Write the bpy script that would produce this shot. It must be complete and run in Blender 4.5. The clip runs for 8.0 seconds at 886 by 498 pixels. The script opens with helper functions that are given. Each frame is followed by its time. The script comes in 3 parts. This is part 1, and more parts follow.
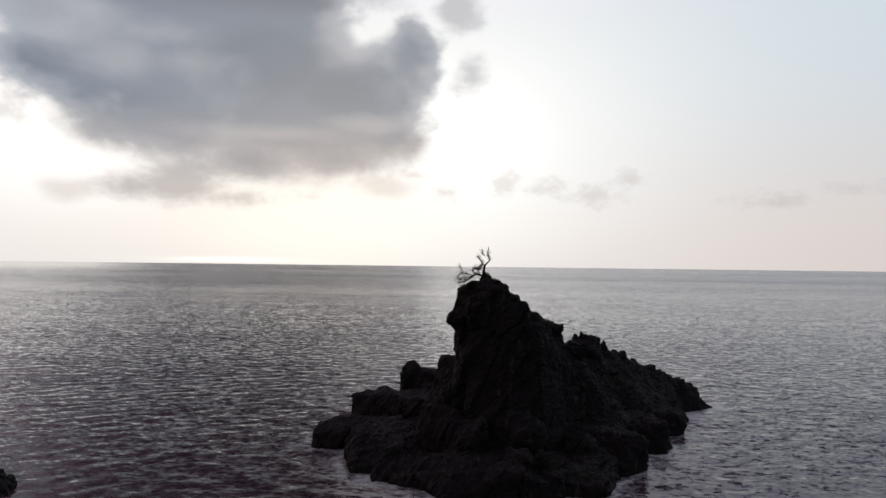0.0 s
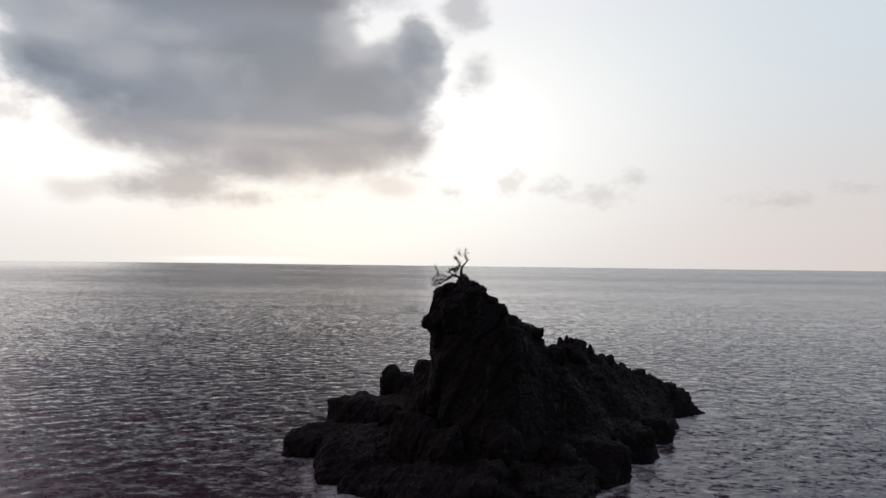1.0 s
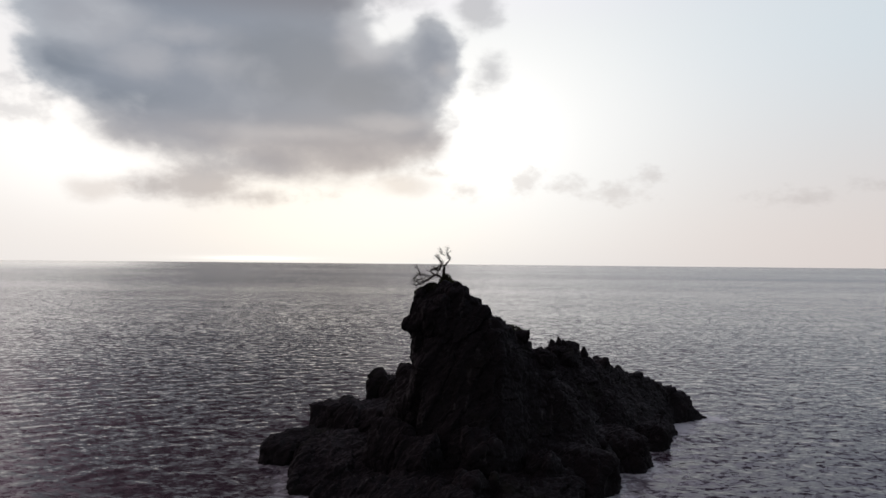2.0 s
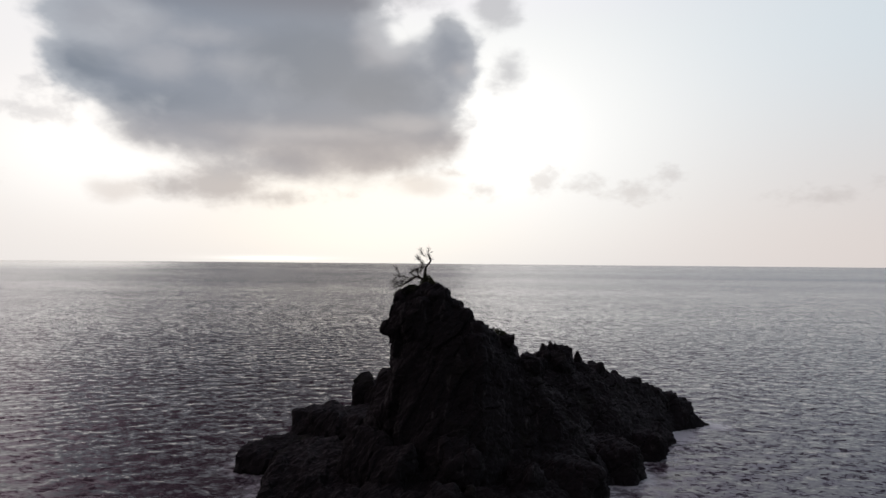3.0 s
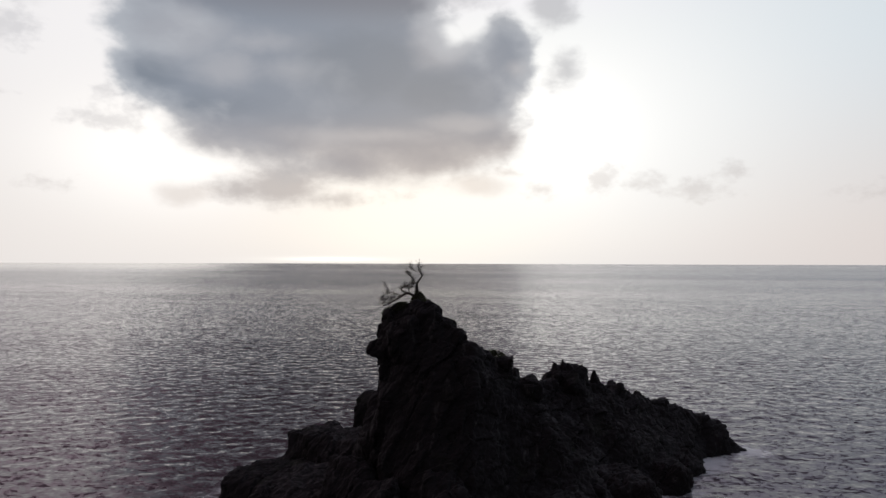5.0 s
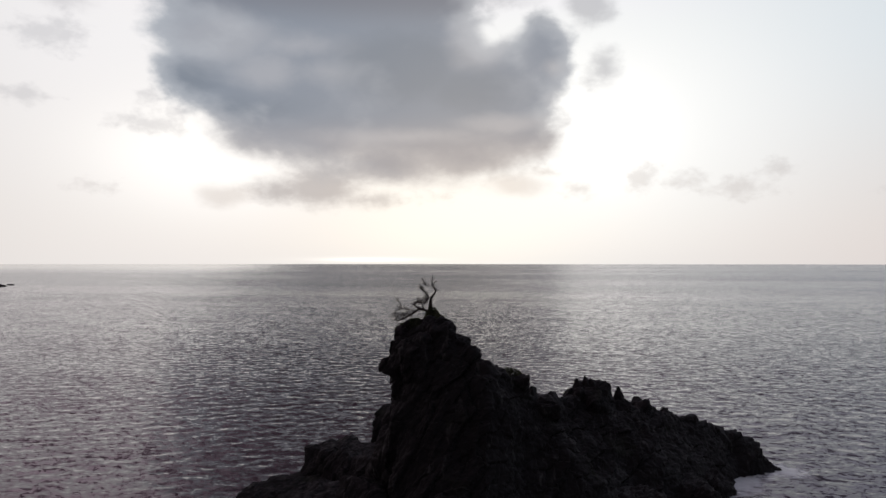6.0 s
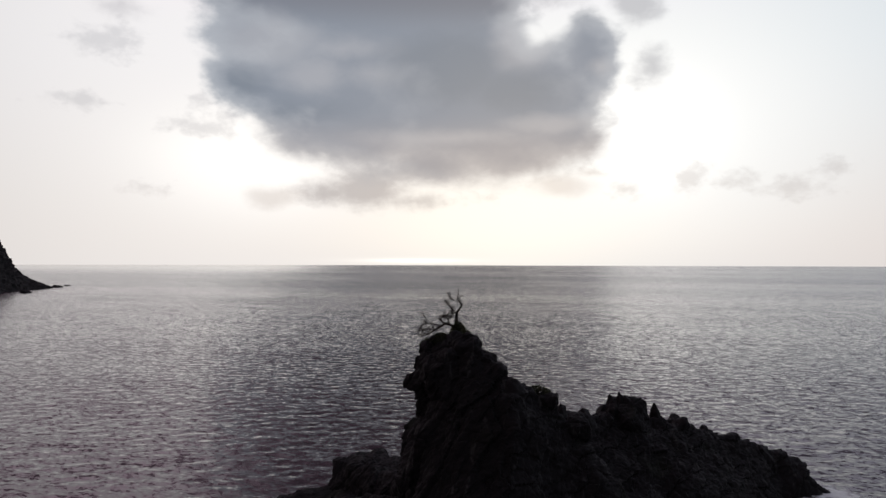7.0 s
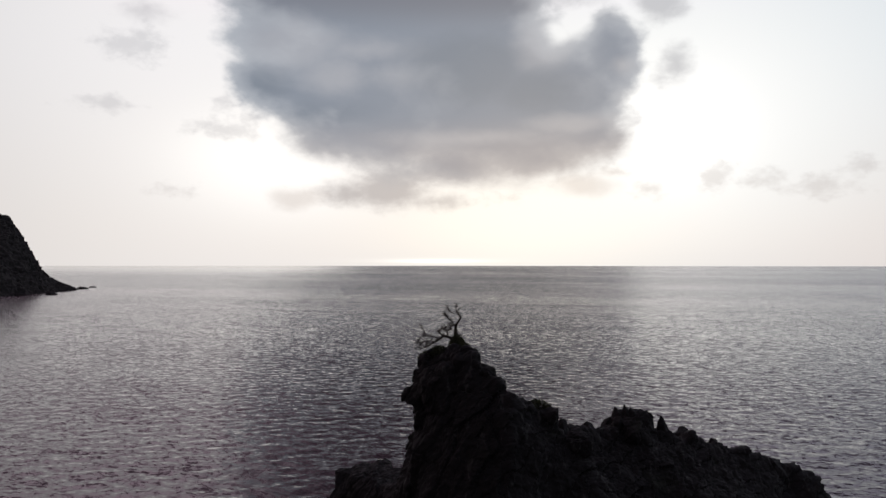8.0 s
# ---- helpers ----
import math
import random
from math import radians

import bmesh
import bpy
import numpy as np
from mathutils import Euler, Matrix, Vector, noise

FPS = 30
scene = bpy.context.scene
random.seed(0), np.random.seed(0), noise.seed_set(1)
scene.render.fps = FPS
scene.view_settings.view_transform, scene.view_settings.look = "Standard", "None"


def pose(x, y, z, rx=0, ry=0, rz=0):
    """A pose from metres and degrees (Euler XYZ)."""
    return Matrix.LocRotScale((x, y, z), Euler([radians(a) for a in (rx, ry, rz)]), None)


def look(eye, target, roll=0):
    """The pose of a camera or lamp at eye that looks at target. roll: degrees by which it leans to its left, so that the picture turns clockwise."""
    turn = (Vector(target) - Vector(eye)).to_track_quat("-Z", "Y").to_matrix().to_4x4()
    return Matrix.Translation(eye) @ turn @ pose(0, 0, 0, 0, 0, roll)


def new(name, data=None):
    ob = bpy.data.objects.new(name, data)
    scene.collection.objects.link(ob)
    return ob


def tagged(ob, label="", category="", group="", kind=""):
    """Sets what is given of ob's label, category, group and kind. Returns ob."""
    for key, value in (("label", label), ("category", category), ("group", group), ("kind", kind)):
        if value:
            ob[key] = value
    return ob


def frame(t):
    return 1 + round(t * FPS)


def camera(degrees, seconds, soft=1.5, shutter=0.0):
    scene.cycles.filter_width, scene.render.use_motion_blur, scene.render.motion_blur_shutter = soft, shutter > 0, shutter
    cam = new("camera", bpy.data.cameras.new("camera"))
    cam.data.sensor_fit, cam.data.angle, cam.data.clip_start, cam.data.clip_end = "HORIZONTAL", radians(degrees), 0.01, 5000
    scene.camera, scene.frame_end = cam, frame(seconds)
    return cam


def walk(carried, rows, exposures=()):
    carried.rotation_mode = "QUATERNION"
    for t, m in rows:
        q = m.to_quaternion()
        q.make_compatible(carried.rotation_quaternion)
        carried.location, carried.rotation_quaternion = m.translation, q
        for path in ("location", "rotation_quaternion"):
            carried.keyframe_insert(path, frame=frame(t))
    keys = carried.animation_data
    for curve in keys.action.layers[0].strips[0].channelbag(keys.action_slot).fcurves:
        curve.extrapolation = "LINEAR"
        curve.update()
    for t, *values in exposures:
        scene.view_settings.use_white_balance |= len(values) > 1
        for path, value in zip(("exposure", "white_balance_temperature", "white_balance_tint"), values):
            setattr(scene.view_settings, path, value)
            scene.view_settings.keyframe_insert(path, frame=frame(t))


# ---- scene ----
cam = camera(63.4, 8.0, soft=1.5)
PATH = [
    (0, (-0.032, 1.068, 20.058), (-0.052, 3.067, 20.098), 0.7),
    (0.5, (1.479, 2.848, 20.075), (1.451, 4.847, 20.115), 0.8),
    (1, (3.002, 4.405, 20.222), (2.967, 6.404, 20.261), 0.7),
    (1.5, (4.595, 6.101, 20.293), (4.539, 8.1, 20.329), 0.6),
    (3, (9.536, 11.043, 20.483), (9.41, 13.039, 20.516), 0.5),
    (3.5, (11.108, 12.69, 20.662), (10.945, 14.683, 20.696), 0.4),
    (4, (12.549, 14.272, 20.947), (12.349, 16.262, 20.979), 0.2),
    (4.5, (13.724, 15.7, 21.28), (13.483, 17.685, 21.312), 0.2),
    (6, (16.39, 19.024, 23.014), (16.003, 20.986, 23.047), -0.0),
    (6.5, (16.982, 19.871, 23.511), (16.534, 21.819, 23.545), 0.1),
    (7, (17.598, 20.794, 24.035), (17.089, 22.728, 24.071), 0.1),
    (7.5, (18.363, 21.496, 24.561), (17.81, 23.417, 24.596), 0.0),
    (8, (19.212, 22.11, 24.943), (18.644, 24.027, 24.98), 0.0),
]
walk(cam, [(t, look(eye, target, roll)) for t, eye, target, roll in PATH])

# ---- world: hazy evening sky with one heavy cloud in front of a low sun ----
SUN_AZ, SUN_EL = -9.0, 11.0          # degrees right of +y, degrees up

world = bpy.data.worlds.new("evening_sky")
scene.world = world
world.use_nodes = True
wt = world.node_tree
wt.nodes.clear()


class Graph:
    """Short hand for node graphs."""

    def __init__(self, tree):
        self.tree = tree

    def node(self, kind, **props):
        n = self.tree.nodes.new(kind)
        for key, value in props.items():
            setattr(n, key, value)
        return n

    def put(self, socket, value):
        if isinstance(value, bpy.types.NodeSocket):
            self.tree.links.new(value, socket)
        elif value is not None:
            socket.default_value = value

    def math(self, op, a, b=None, c=None):
        n = self.node("ShaderNodeMath", operation=op)
        for s, v in zip(n.inputs, (a, b, c)):
            self.put(s, v)
        return n.outputs[0]

    def step(self, v, lo, hi, a=0.0, b=1.0):
        n = self.node("ShaderNodeMapRange", interpolation_type="SMOOTHSTEP")
        for s, x in zip(n.inputs, (v, lo, hi, a, b)):
            self.put(s, x)
        return n.outputs[0]

    def mix(self, f, a, b, blend="MIX"):
        n = self.node("ShaderNodeMix", data_type="RGBA", blend_type=blend, clamp_factor=True)
        self.put(n.inputs[0], f)
        for s, v in ((n.inputs[6], a), (n.inputs[7], b)):
            self.put(s, (*v, 1.0) if isinstance(v, tuple) else v)
        return n.outputs[2]

    def xyz(self, x, y, z):
        n = self.node("ShaderNodeCombineXYZ")
        for s, v in zip(n.inputs, (x, y, z)):
            self.put(s, v)
        return n.outputs[0]

    def noise(self, vec, scale, detail=4.0, rough=0.5, warp=0.0, kind="FBM"):
        n = self.node("ShaderNodeTexNoise", noise_type=kind)
        self.put(n.inputs["Vector"], vec)
        n.inputs["Scale"].default_value, n.inputs["Detail"].default_value = scale, detail
        n.inputs["Roughness"].default_value, n.inputs["Distortion"].default_value = rough, warp
        return n.outputs[0]


g = Graph(wt)
split = g.node("ShaderNodeSeparateXYZ")
wt.links.new(g.node("ShaderNodeTexCoord").outputs["Generated"], split.inputs[0])
dx, dy, dz = split.outputs
AZ = g.math("MULTIPLY", g.math("ARCTAN2", dx, dy), 57.2958)
EL = g.math("MULTIPLY", g.math("ARCSINE", dz), 57.2958)
sky_at = g.xyz(g.math("MULTIPLY", AZ, 0.1), g.math("MULTIPLY", EL, 0.15), 0.0)
billow = g.noise(sky_at, 1.5, 5.0, 0.5, 0.3)
billow_fine = g.noise(sky_at, 4.2, 4.0, 0.5, 0.3)


def warped(scale, gain):
    """Bend the sky's own grid, so that cloud outlines billow."""
    n = g.node("ShaderNodeTexNoise")
    g.put(n.inputs["Vector"], sky_at)
    n.inputs["Scale"].default_value, n.inputs["Detail"].default_value, n.inputs["Roughness"].default_value = scale, 3.0, 0.5
    c = g.node("ShaderNodeSeparateColor")
    g.put(c.inputs[0], n.outputs["Color"])
    return [g.math("MULTIPLY", g.math("SUBTRACT", c.outputs[i], 0.5), gain) for i in (0, 1)]


bend, curl = warped(1.6, 1.8), warped(5.0, 0.9)
CAZ = g.math("ADD", AZ, g.math("ADD", bend[0], curl[0]))
CEL = g.math("ADD", EL, g.math("ADD", g.math("MULTIPLY", bend[1], 0.6), g.math("MULTIPLY", curl[1], 0.6)))
wool = g.noise(sky_at, 11.0, 4.0, 0.55, 0.2)
ripple = g.math("ADD", g.math("MULTIPLY", g.math("SUBTRACT", billow, 0.5), 1.7),
                g.math("ADD", g.math("MULTIPLY", g.math("SUBTRACT", billow_fine, 0.5), 1.1),
                       g.math("MULTIPLY", g.math("SUBTRACT", wool, 0.5), 0.45)))


def oval(a, e, ra, re):
    """How deep inside an oval of sky, in degrees: 0 on its rim, below 0 outside."""
    u = g.math("DIVIDE", g.math("SUBTRACT", CAZ, a), ra)
    v = g.math("DIVIDE", g.math("SUBTRACT", CEL, e), re)
    r = g.math("SQRT", g.math("ADD", g.math("MULTIPLY", u, u), g.math("MULTIPLY", v, v)))
    return g.math("MULTIPLY", g.math("SUBTRACT", 1.0, r), min(ra, re))


def gather(ovals, soft=0.3):
    out = oval(*ovals[0])
    for o in ovals[1:]:
        out = g.math("SMOOTH_MAX", out, oval(*o), soft)
    return out


torn = g.math("ADD", g.math("MULTIPLY", g.math("SUBTRACT", billow_fine, 0.5), 2.6), g.math("MULTIPLY", g.math("SUBTRACT", wool, 0.5), 2.2))


def veil(ovals, gain, lo, hi, most, soft=0.3, grain=ripple):
    """Thin cloud over those ovals: its density, ragged at the rims."""
    return g.step(g.math("ADD", gather(ovals, soft), g.math("MULTIPLY", grain, gain)), lo, hi, 0.0, most)


def halo(a, e, ra, re):
    """A glow that fades slowly outwards."""
    u = g.math("DIVIDE", g.math("SUBTRACT", AZ, a), ra)
    v = g.math("DIVIDE", g.math("SUBTRACT", EL, e), re)
    d = g.math("ADD", g.math("MULTIPLY", u, u), g.math("MULTIPLY", v, v))
    return g.math("DIVIDE", 1.0, g.math("ADD", 1.0, g.math("MULTIPLY", d, g.math("ADD", d, 0.6))))


# clear part of the sky: warm haze low down, pale blue above, dimmer overhead and away from 12 degrees right of +y
nishita = g.node("ShaderNodeTexSky", sky_type="NISHITA", sun_disc=False, sun_elevation=radians(SUN_EL),
                 sun_rotation=radians(SUN_AZ), air_density=1.0, dust_density=3.0, ozone_density=1.0)
across = g.step(AZ, -45.0, 46.0)
low = g.mix(across, (0.84, 0.795, 0.77), (0.68, 0.61, 0.585))
high = g.mix(across, (0.91, 0.89, 0.90), (0.60, 0.68, 0.74))
clear = g.mix(g.step(EL, 0.0, 17.0), low, high)
clear = g.mix(halo(-10.0, 3.2, 12.0, 5.5), clear, (1.0, 0.945, 0.85))
clear = g.mix(halo(1.0, 10.5, 17.0, 11.0), clear, (0.94, 0.95, 0.945))
clear = g.mix(halo(-28.5, 7.5, 9.0, 4.5), clear, (1.0, 0.97, 0.945))
clear = g.mix(halo(1.8, 9.8, 4.0, 3.6), clear, (1.25, 1.235, 1.22))
# thin strip painted on the horizon, standing in for a glint on far water
clear = g.mix(halo(-17.0, 0.1, 3.6, 0.16), clear, (1.25, 1.22, 1.16))
clear = g.mix(halo(-30.0, 8.2, 7.0, 3.4), clear, (1.08, 1.05, 1.02))
off_axis = g.math("ADD", g.math("MULTIPLY", dx, math.sin(radians(12.0))), g.math("MULTIPLY", dy, math.cos(radians(12.0))))
# mostly unseen sky above 19 degrees is raised, added to brighten the sea
sky_gain = g.math("MULTIPLY", g.step(off_axis, -0.3, 0.75, 0.25, 1.0), g.math("MULTIPLY", g.step(EL, 34.0, 80.0, 1.0, 0.2), g.step(EL, 19.0, 28.0, 1.0, 1.4)))
clear = g.mix(1.0, clear, sky_gain, "MULTIPLY")
blush = g.mix(across, (1.23, 0.945, 1.12), (1.02, 0.965, 1.12))
clear = g.mix(g.step(EL, 17.0, 30.0), clear, g.mix(1.0, clear, blush, "MULTIPLY"))

# thin puffs low over the horizon, and pale shreds high on the left
PUFFS = [(4.3, 6.5, 1.3, 1.2), (7.1, 5.9, 2.0, 0.8), (11.4, 5.4, 2.8, 0.9), (13.9, 6.5, 1.3, 0.9), (24.2, 4.6, 2.4, 0.7), (29.7, 5.7, 1.9, 0.5),
         (-0.4, 5.5, 1.3, 0.7), (-13.0, 5.0, 1.3, 0.4), (-3.1, 7.3, 1.4, 0.5), (2.3, 8.0, 0.5, 0.35), (-33.7, 10.1, 2.5, 0.8), (-33.5, 12.2, 1.1, 0.6),
         (-31.6, 11.2, 1.1, 0.5), (-40.0, 15.6, 2.9, 1.2), (-37.0, 5.5, 1.3, 0.5), (-42.0, 11.3, 2.4, 0.6)]
low_tone = g.mix(g.step(EL, 4.0, 14.0), (0.50, 0.46, 0.45), (0.45, 0.45, 0.48))
sky = g.mix(veil(PUFFS, 0.75, -0.3, 0.9, 0.42, 0.3, torn), clear, low_tone)
SHREDS = [(0.5, 19.4, 2.0, 1.9), (1.6, 14.7, 1.2, 1.5), (0.6, 13.8, 1.0, 0.6), (-6.6, 20.3, 2.9, 0.9)]
sky = g.mix(veil(SHREDS, 0.38, -0.5, 1.1, 0.68, 0.3, torn), sky, (0.40, 0.41, 0.445))
sky = g.mix(veil([(-41.4, 20.0, 3.0, 1.3), (-39.0, 17.9, 1.6, 0.7)], 0.38, -0.5, 1.1, 0.55, 0.3, torn), sky, (0.46, 0.45, 0.48))

# the cloud's own low skirt: a torn grey tail and lit pinkish rags
SKIRT = [(-21.0, 5.9, 4.0, 1.7), (-17.1, 4.8, 2.3, 0.65), (-18.4, 6.7, 1.7, 0.8), (-23.8, 5.4, 2.8, 1.0)]
sky = g.mix(veil(SKIRT, 0.38, -0.5, 1.1, 0.84, 0.3, torn), sky, (0.44, 0.415, 0.42))
sky = g.mix(veil([(-5.8, 6.0, 3.1, 1.1), (-27.9, 5.0, 2.2, 1.0), (-3.4, 7.0, 1.4, 0.5)], 0.6, -0.3, 0.8, 0.5), sky, (0.58, 0.52, 0.49))

# the heavy cloud: billows run together into a bowl, drawn out overhead
BILLOWS = [(-17.4, 15.1, 12.6, 5.2), (-29.7, 14.0, 3.1, 2.1), (-22.0, 10.7, 6.0, 3.0), (-11.4, 10.6, 8.2, 3.2), (-9.0, 8.4, 3.3, 1.7), (-15.2, 7.8, 4.2, 1.2),
           (-3.5, 15.6, 2.3, 2.8), (-4.9, 10.3, 2.3, 2.3), (-21.8, 21.5, 12.6, 4.9), (-14.9, 21.4, 6.4, 4.6), (-30.0, 17.2, 3.0, 1.8),
           (-6.8, 13.4, 4.2, 3.4), (-26.0, 13.0, 4.5, 2.4),
           (-19.5, 33.0, 17.0, 12.0), (-18.0, 50.0, 19.0, 17.0)]
depth = g.math("ADD", g.math("ADD", gather(BILLOWS, 1.2), 0.45), g.math("MULTIPLY", ripple, 1.15))
HOLE = [(-6.1, 18.5, 1.3, 1.2), (-7.2, 17.8, 0.9, 0.7), (-4.4, 20.6, 1.5, 1.4)]
depth = g.math("SMOOTH_MIN", depth, g.math("SUBTRACT", g.math("MULTIPLY", ripple, 0.5), gather(HOLE, 0.3)), 0.3)
high_up = g.step(EL, 19.5, 30.0)
cover = g.step(depth, g.math("SUBTRACT", g.step(EL, 8.0, 12.0, -0.9, -0.5), g.math("MULTIPLY", high_up, 4.0)), g.math("ADD", g.step(EL, 8.0, 12.0, 1.0, 0.65), g.math("MULTIPLY", high_up, 5.0)))
folds = g.noise(g.xyz(g.math("MULTIPLY", CAZ, 0.1), g.math("MULTIPLY", CEL, 0.2), 3.0), 1.1, 4.0, 0.5, 0.4)
tone = g.mix(g.step(EL, 8.5, 12.0), (0.325, 0.328, 0.365), (0.240, 0.274, 0.335))
tone = g.mix(g.step(EL, 17.5, 20.5), tone, (0.19, 0.205, 0.248))
tone = g.mix(g.step(EL, 20.4, 24.8), tone, (0.076, 0.056, 0.071))
tone = g.mix(veil([(-24.9, 14.5, 2.4, 1.6), (-20.2, 14.7, 2.8, 1.0), (-28.6, 16.9, 4.2, 1.9), (-8.4, 17.4, 2.4, 2.6), (-23.0, 16.6, 4.0, 0.9)], 0.9, -0.8, 1.3, 0.55), tone, (0.46, 0.465, 0.50))
tone = g.mix(veil([(-5.8, 10.9, 3.4, 0.6), (-14.8, 9.9, 5.4, 0.5), (-2.2, 15.0, 0.8, 0.5), (-1.8, 12.6, 1.2, 0.9)], 0.5, -0.5, 0.6, 0.5), tone, (0.50, 0.49, 0.51))
tone = g.mix(veil([(-14.8, 15.2, 6.0, 3.0), (-8.8, 13.6, 4.4, 2.0), (-30.4, 13.7, 2.2, 1.5), (-25.6, 11.8, 3.6, 1.0)], 0.9, -0.6, 1.6, 0.5), tone, (0.172, 0.204, 0.252))
tone = g.mix(g.step(folds, 0.46, 0.70, 0.0, 0.35), tone, (0.375, 0.40, 0.45))
tone = g.mix(g.step(depth, 0.1, 2.0, 0.55, 0.0), tone, g.mix(g.step(EL, 8.0, 13.0), (0.60, 0.575, 0.57), (0.55, 0.575, 0.615)))
sky = g.mix(cover, sky, tone)
total = g.mix(1.0, sky, g.mix(1.0, nishita.outputs[0], (0.0015, 0.0015, 0.0015), "MULTIPLY"), "ADD")
bg = g.node("ShaderNodeBackground")
bg.inputs["Strength"].default_value = 1.0
wt.links.new(total, bg.inputs["Color"])
wt.links.new(bg.outputs[0], g.node("ShaderNodeOutputWorld").inputs[0])

# the sun, veiled by the cloud
sun = new("sun", bpy.data.lights.new("sun", "SUN"))
sun.data.energy, sun.data.angle, sun.data.color = 0.015, radians(40.0), (1.0, 0.94, 0.86)
ea, aa = radians(SUN_EL), radians(SUN_AZ)
sun.matrix_world = look((0, 0, 60), (-math.sin(aa) * math.cos(ea), -math.cos(aa) * math.cos(ea), 60 - math.sin(ea)))


# ---- materials ----
def material(name):
    m = bpy.data.materials.new(name)
    m.use_nodes = True
    m.node_tree.nodes.clear()
    k = Graph(m.node_tree)
    bsdf = k.node("ShaderNodeBsdfPrincipled")
    out = k.node("ShaderNodeOutputMaterial")
    m.node_tree.links.new(bsdf.outputs[0], out.inputs[0])
    return m, k, bsdf, k.node("ShaderNodeNewGeometry").outputs["Position"]


def bump(k, bsdf, height, strength, distance):
    b = k.node("ShaderNodeBump")
    b.inputs["Strength"].default_value, b.inputs["Distance"].default_value = strength, distance
    k.put(b.inputs["Height"], height)
    k.put(bsdf.inputs["Normal"], b.outputs[0])


def mapped(k, pos, scale=(1, 1, 1), turn=0.0, tilt=0.0):
    n = k.node("ShaderNodeMapping")
    k.put(n.inputs[0], pos)
    n.inputs["Rotation"].default_value = (0, radians(tilt), radians(turn))
    n.inputs["Scale"].default_value = scale
    return n.outputs[0]


SLOPE_CHOP, SLOPE_WAVES, SLOPE_SWELL, LEE, FAR_LEE = 1.35, 0.7, 0.14, 0.075, 0.080


def sea_material():
    m, k, bsdf, pos = material("sea_water")
    # slopes of the ripples, at all sizes from a hand's width to long swell
    def slopes(at, scale, detail, rough, gain):
        n = k.node("ShaderNodeTexNoise")
        k.put(n.inputs["Vector"], at)
        n.inputs["Scale"].default_value, n.inputs["Detail"].default_value = scale, detail
        n.inputs["Roughness"].default_value, n.inputs["Distortion"].default_value = rough, 0.3
        shift = k.node("ShaderNodeVectorMath", operation="SUBTRACT")
        k.put(shift.inputs[0], n.outputs["Color"])
        shift.inputs[1].default_value = (0.5, 0.5, 0.5)
        size = k.node("ShaderNodeVectorMath", operation="MULTIPLY")
        k.put(size.inputs[0], shift.outputs[0])
        size.inputs[1].default_value = (gain * 0.2, gain, 0.0)
        return size.outputs[0]

    def plus(a, b):
        n = k.node("ShaderNodeVectorMath", operation="ADD")
        k.put(n.inputs[0], a)
        k.put(n.inputs[1], b)
        return n.outputs[0]

    def scaled(a, f):
        n = k.node("ShaderNodeVectorMath", operation="SCALE")
        k.put(n.inputs[0], a)
        k.put(n.inputs["Scale"], f)
        return n.outputs[0]

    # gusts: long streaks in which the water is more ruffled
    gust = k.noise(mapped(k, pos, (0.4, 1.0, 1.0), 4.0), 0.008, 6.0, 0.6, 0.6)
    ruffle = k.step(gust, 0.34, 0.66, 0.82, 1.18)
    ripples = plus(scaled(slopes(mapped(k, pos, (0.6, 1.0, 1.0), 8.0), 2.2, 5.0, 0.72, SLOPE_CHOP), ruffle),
                   plus(slopes(mapped(k, pos, (0.62, 1.0, 1.0), -14.0), 0.85, 3.0, 0.6, SLOPE_WAVES),
                        slopes(mapped(k, pos, (0.22, 1.0, 1.0), 3.0), 0.07, 4.0, 0.7, SLOPE_SWELL)))
    flat = k.node("ShaderNodeNewGeometry").outputs["Normal"]
    unit = k.node("ShaderNodeVectorMath", operation="NORMALIZE")
    place = k.node("ShaderNodeSeparateXYZ")
    k.put(place.inputs[0], pos)
    # wavelets lean with the wind: broad gentle backs, narrow steep faces
    bits = k.node("ShaderNodeSeparateXYZ")
    k.put(bits.inputs[0], ripples)
    face = k.math("MAXIMUM", k.math("SUBTRACT", k.math("MULTIPLY", bits.outputs[1], -1.0), 0.045), 0.0)
    steep = k.math("SUBTRACT", k.math("MULTIPLY", bits.outputs[1], 0.5), k.math("MULTIPLY", face, 2.5))
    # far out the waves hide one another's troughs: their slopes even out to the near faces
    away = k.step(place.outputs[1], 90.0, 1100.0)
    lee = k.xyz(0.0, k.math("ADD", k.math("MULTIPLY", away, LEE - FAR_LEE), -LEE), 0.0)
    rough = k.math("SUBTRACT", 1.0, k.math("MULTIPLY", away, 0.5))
    # far out to the left: slopes flattened, standing in for horizon haze
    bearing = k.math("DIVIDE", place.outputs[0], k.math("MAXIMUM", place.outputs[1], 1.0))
    haze_flat = k.math("MULTIPLY", k.step(bearing, -0.33, -0.58), k.step(place.outputs[1], 250.0, 2600.0, 0.0, 0.85))
    ripples = k.xyz(bits.outputs[0], k.math("MULTIPLY", steep, rough), 0.0)
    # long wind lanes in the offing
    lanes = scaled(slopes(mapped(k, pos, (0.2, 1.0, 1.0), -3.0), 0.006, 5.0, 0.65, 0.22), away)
    k.put(unit.inputs[0], plus(flat, scaled(plus(plus(ripples, lanes), lee), k.math("SUBTRACT", 1.0, haze_flat))))
    k.put(bsdf.inputs["Normal"], unit.outputs[0])
    foam = k.node("ShaderNodeAttribute", attribute_name="foam").outputs["Fac"]
    lace = k.noise(pos, 0.9, 6.0, 0.65, 0.6)
    f = k.step(k.math("ADD", foam, k.math("MULTIPLY", k.math("SUBTRACT", lace, 0.5), 1.5)), 0.36, 1.15, 0.0, 0.7)
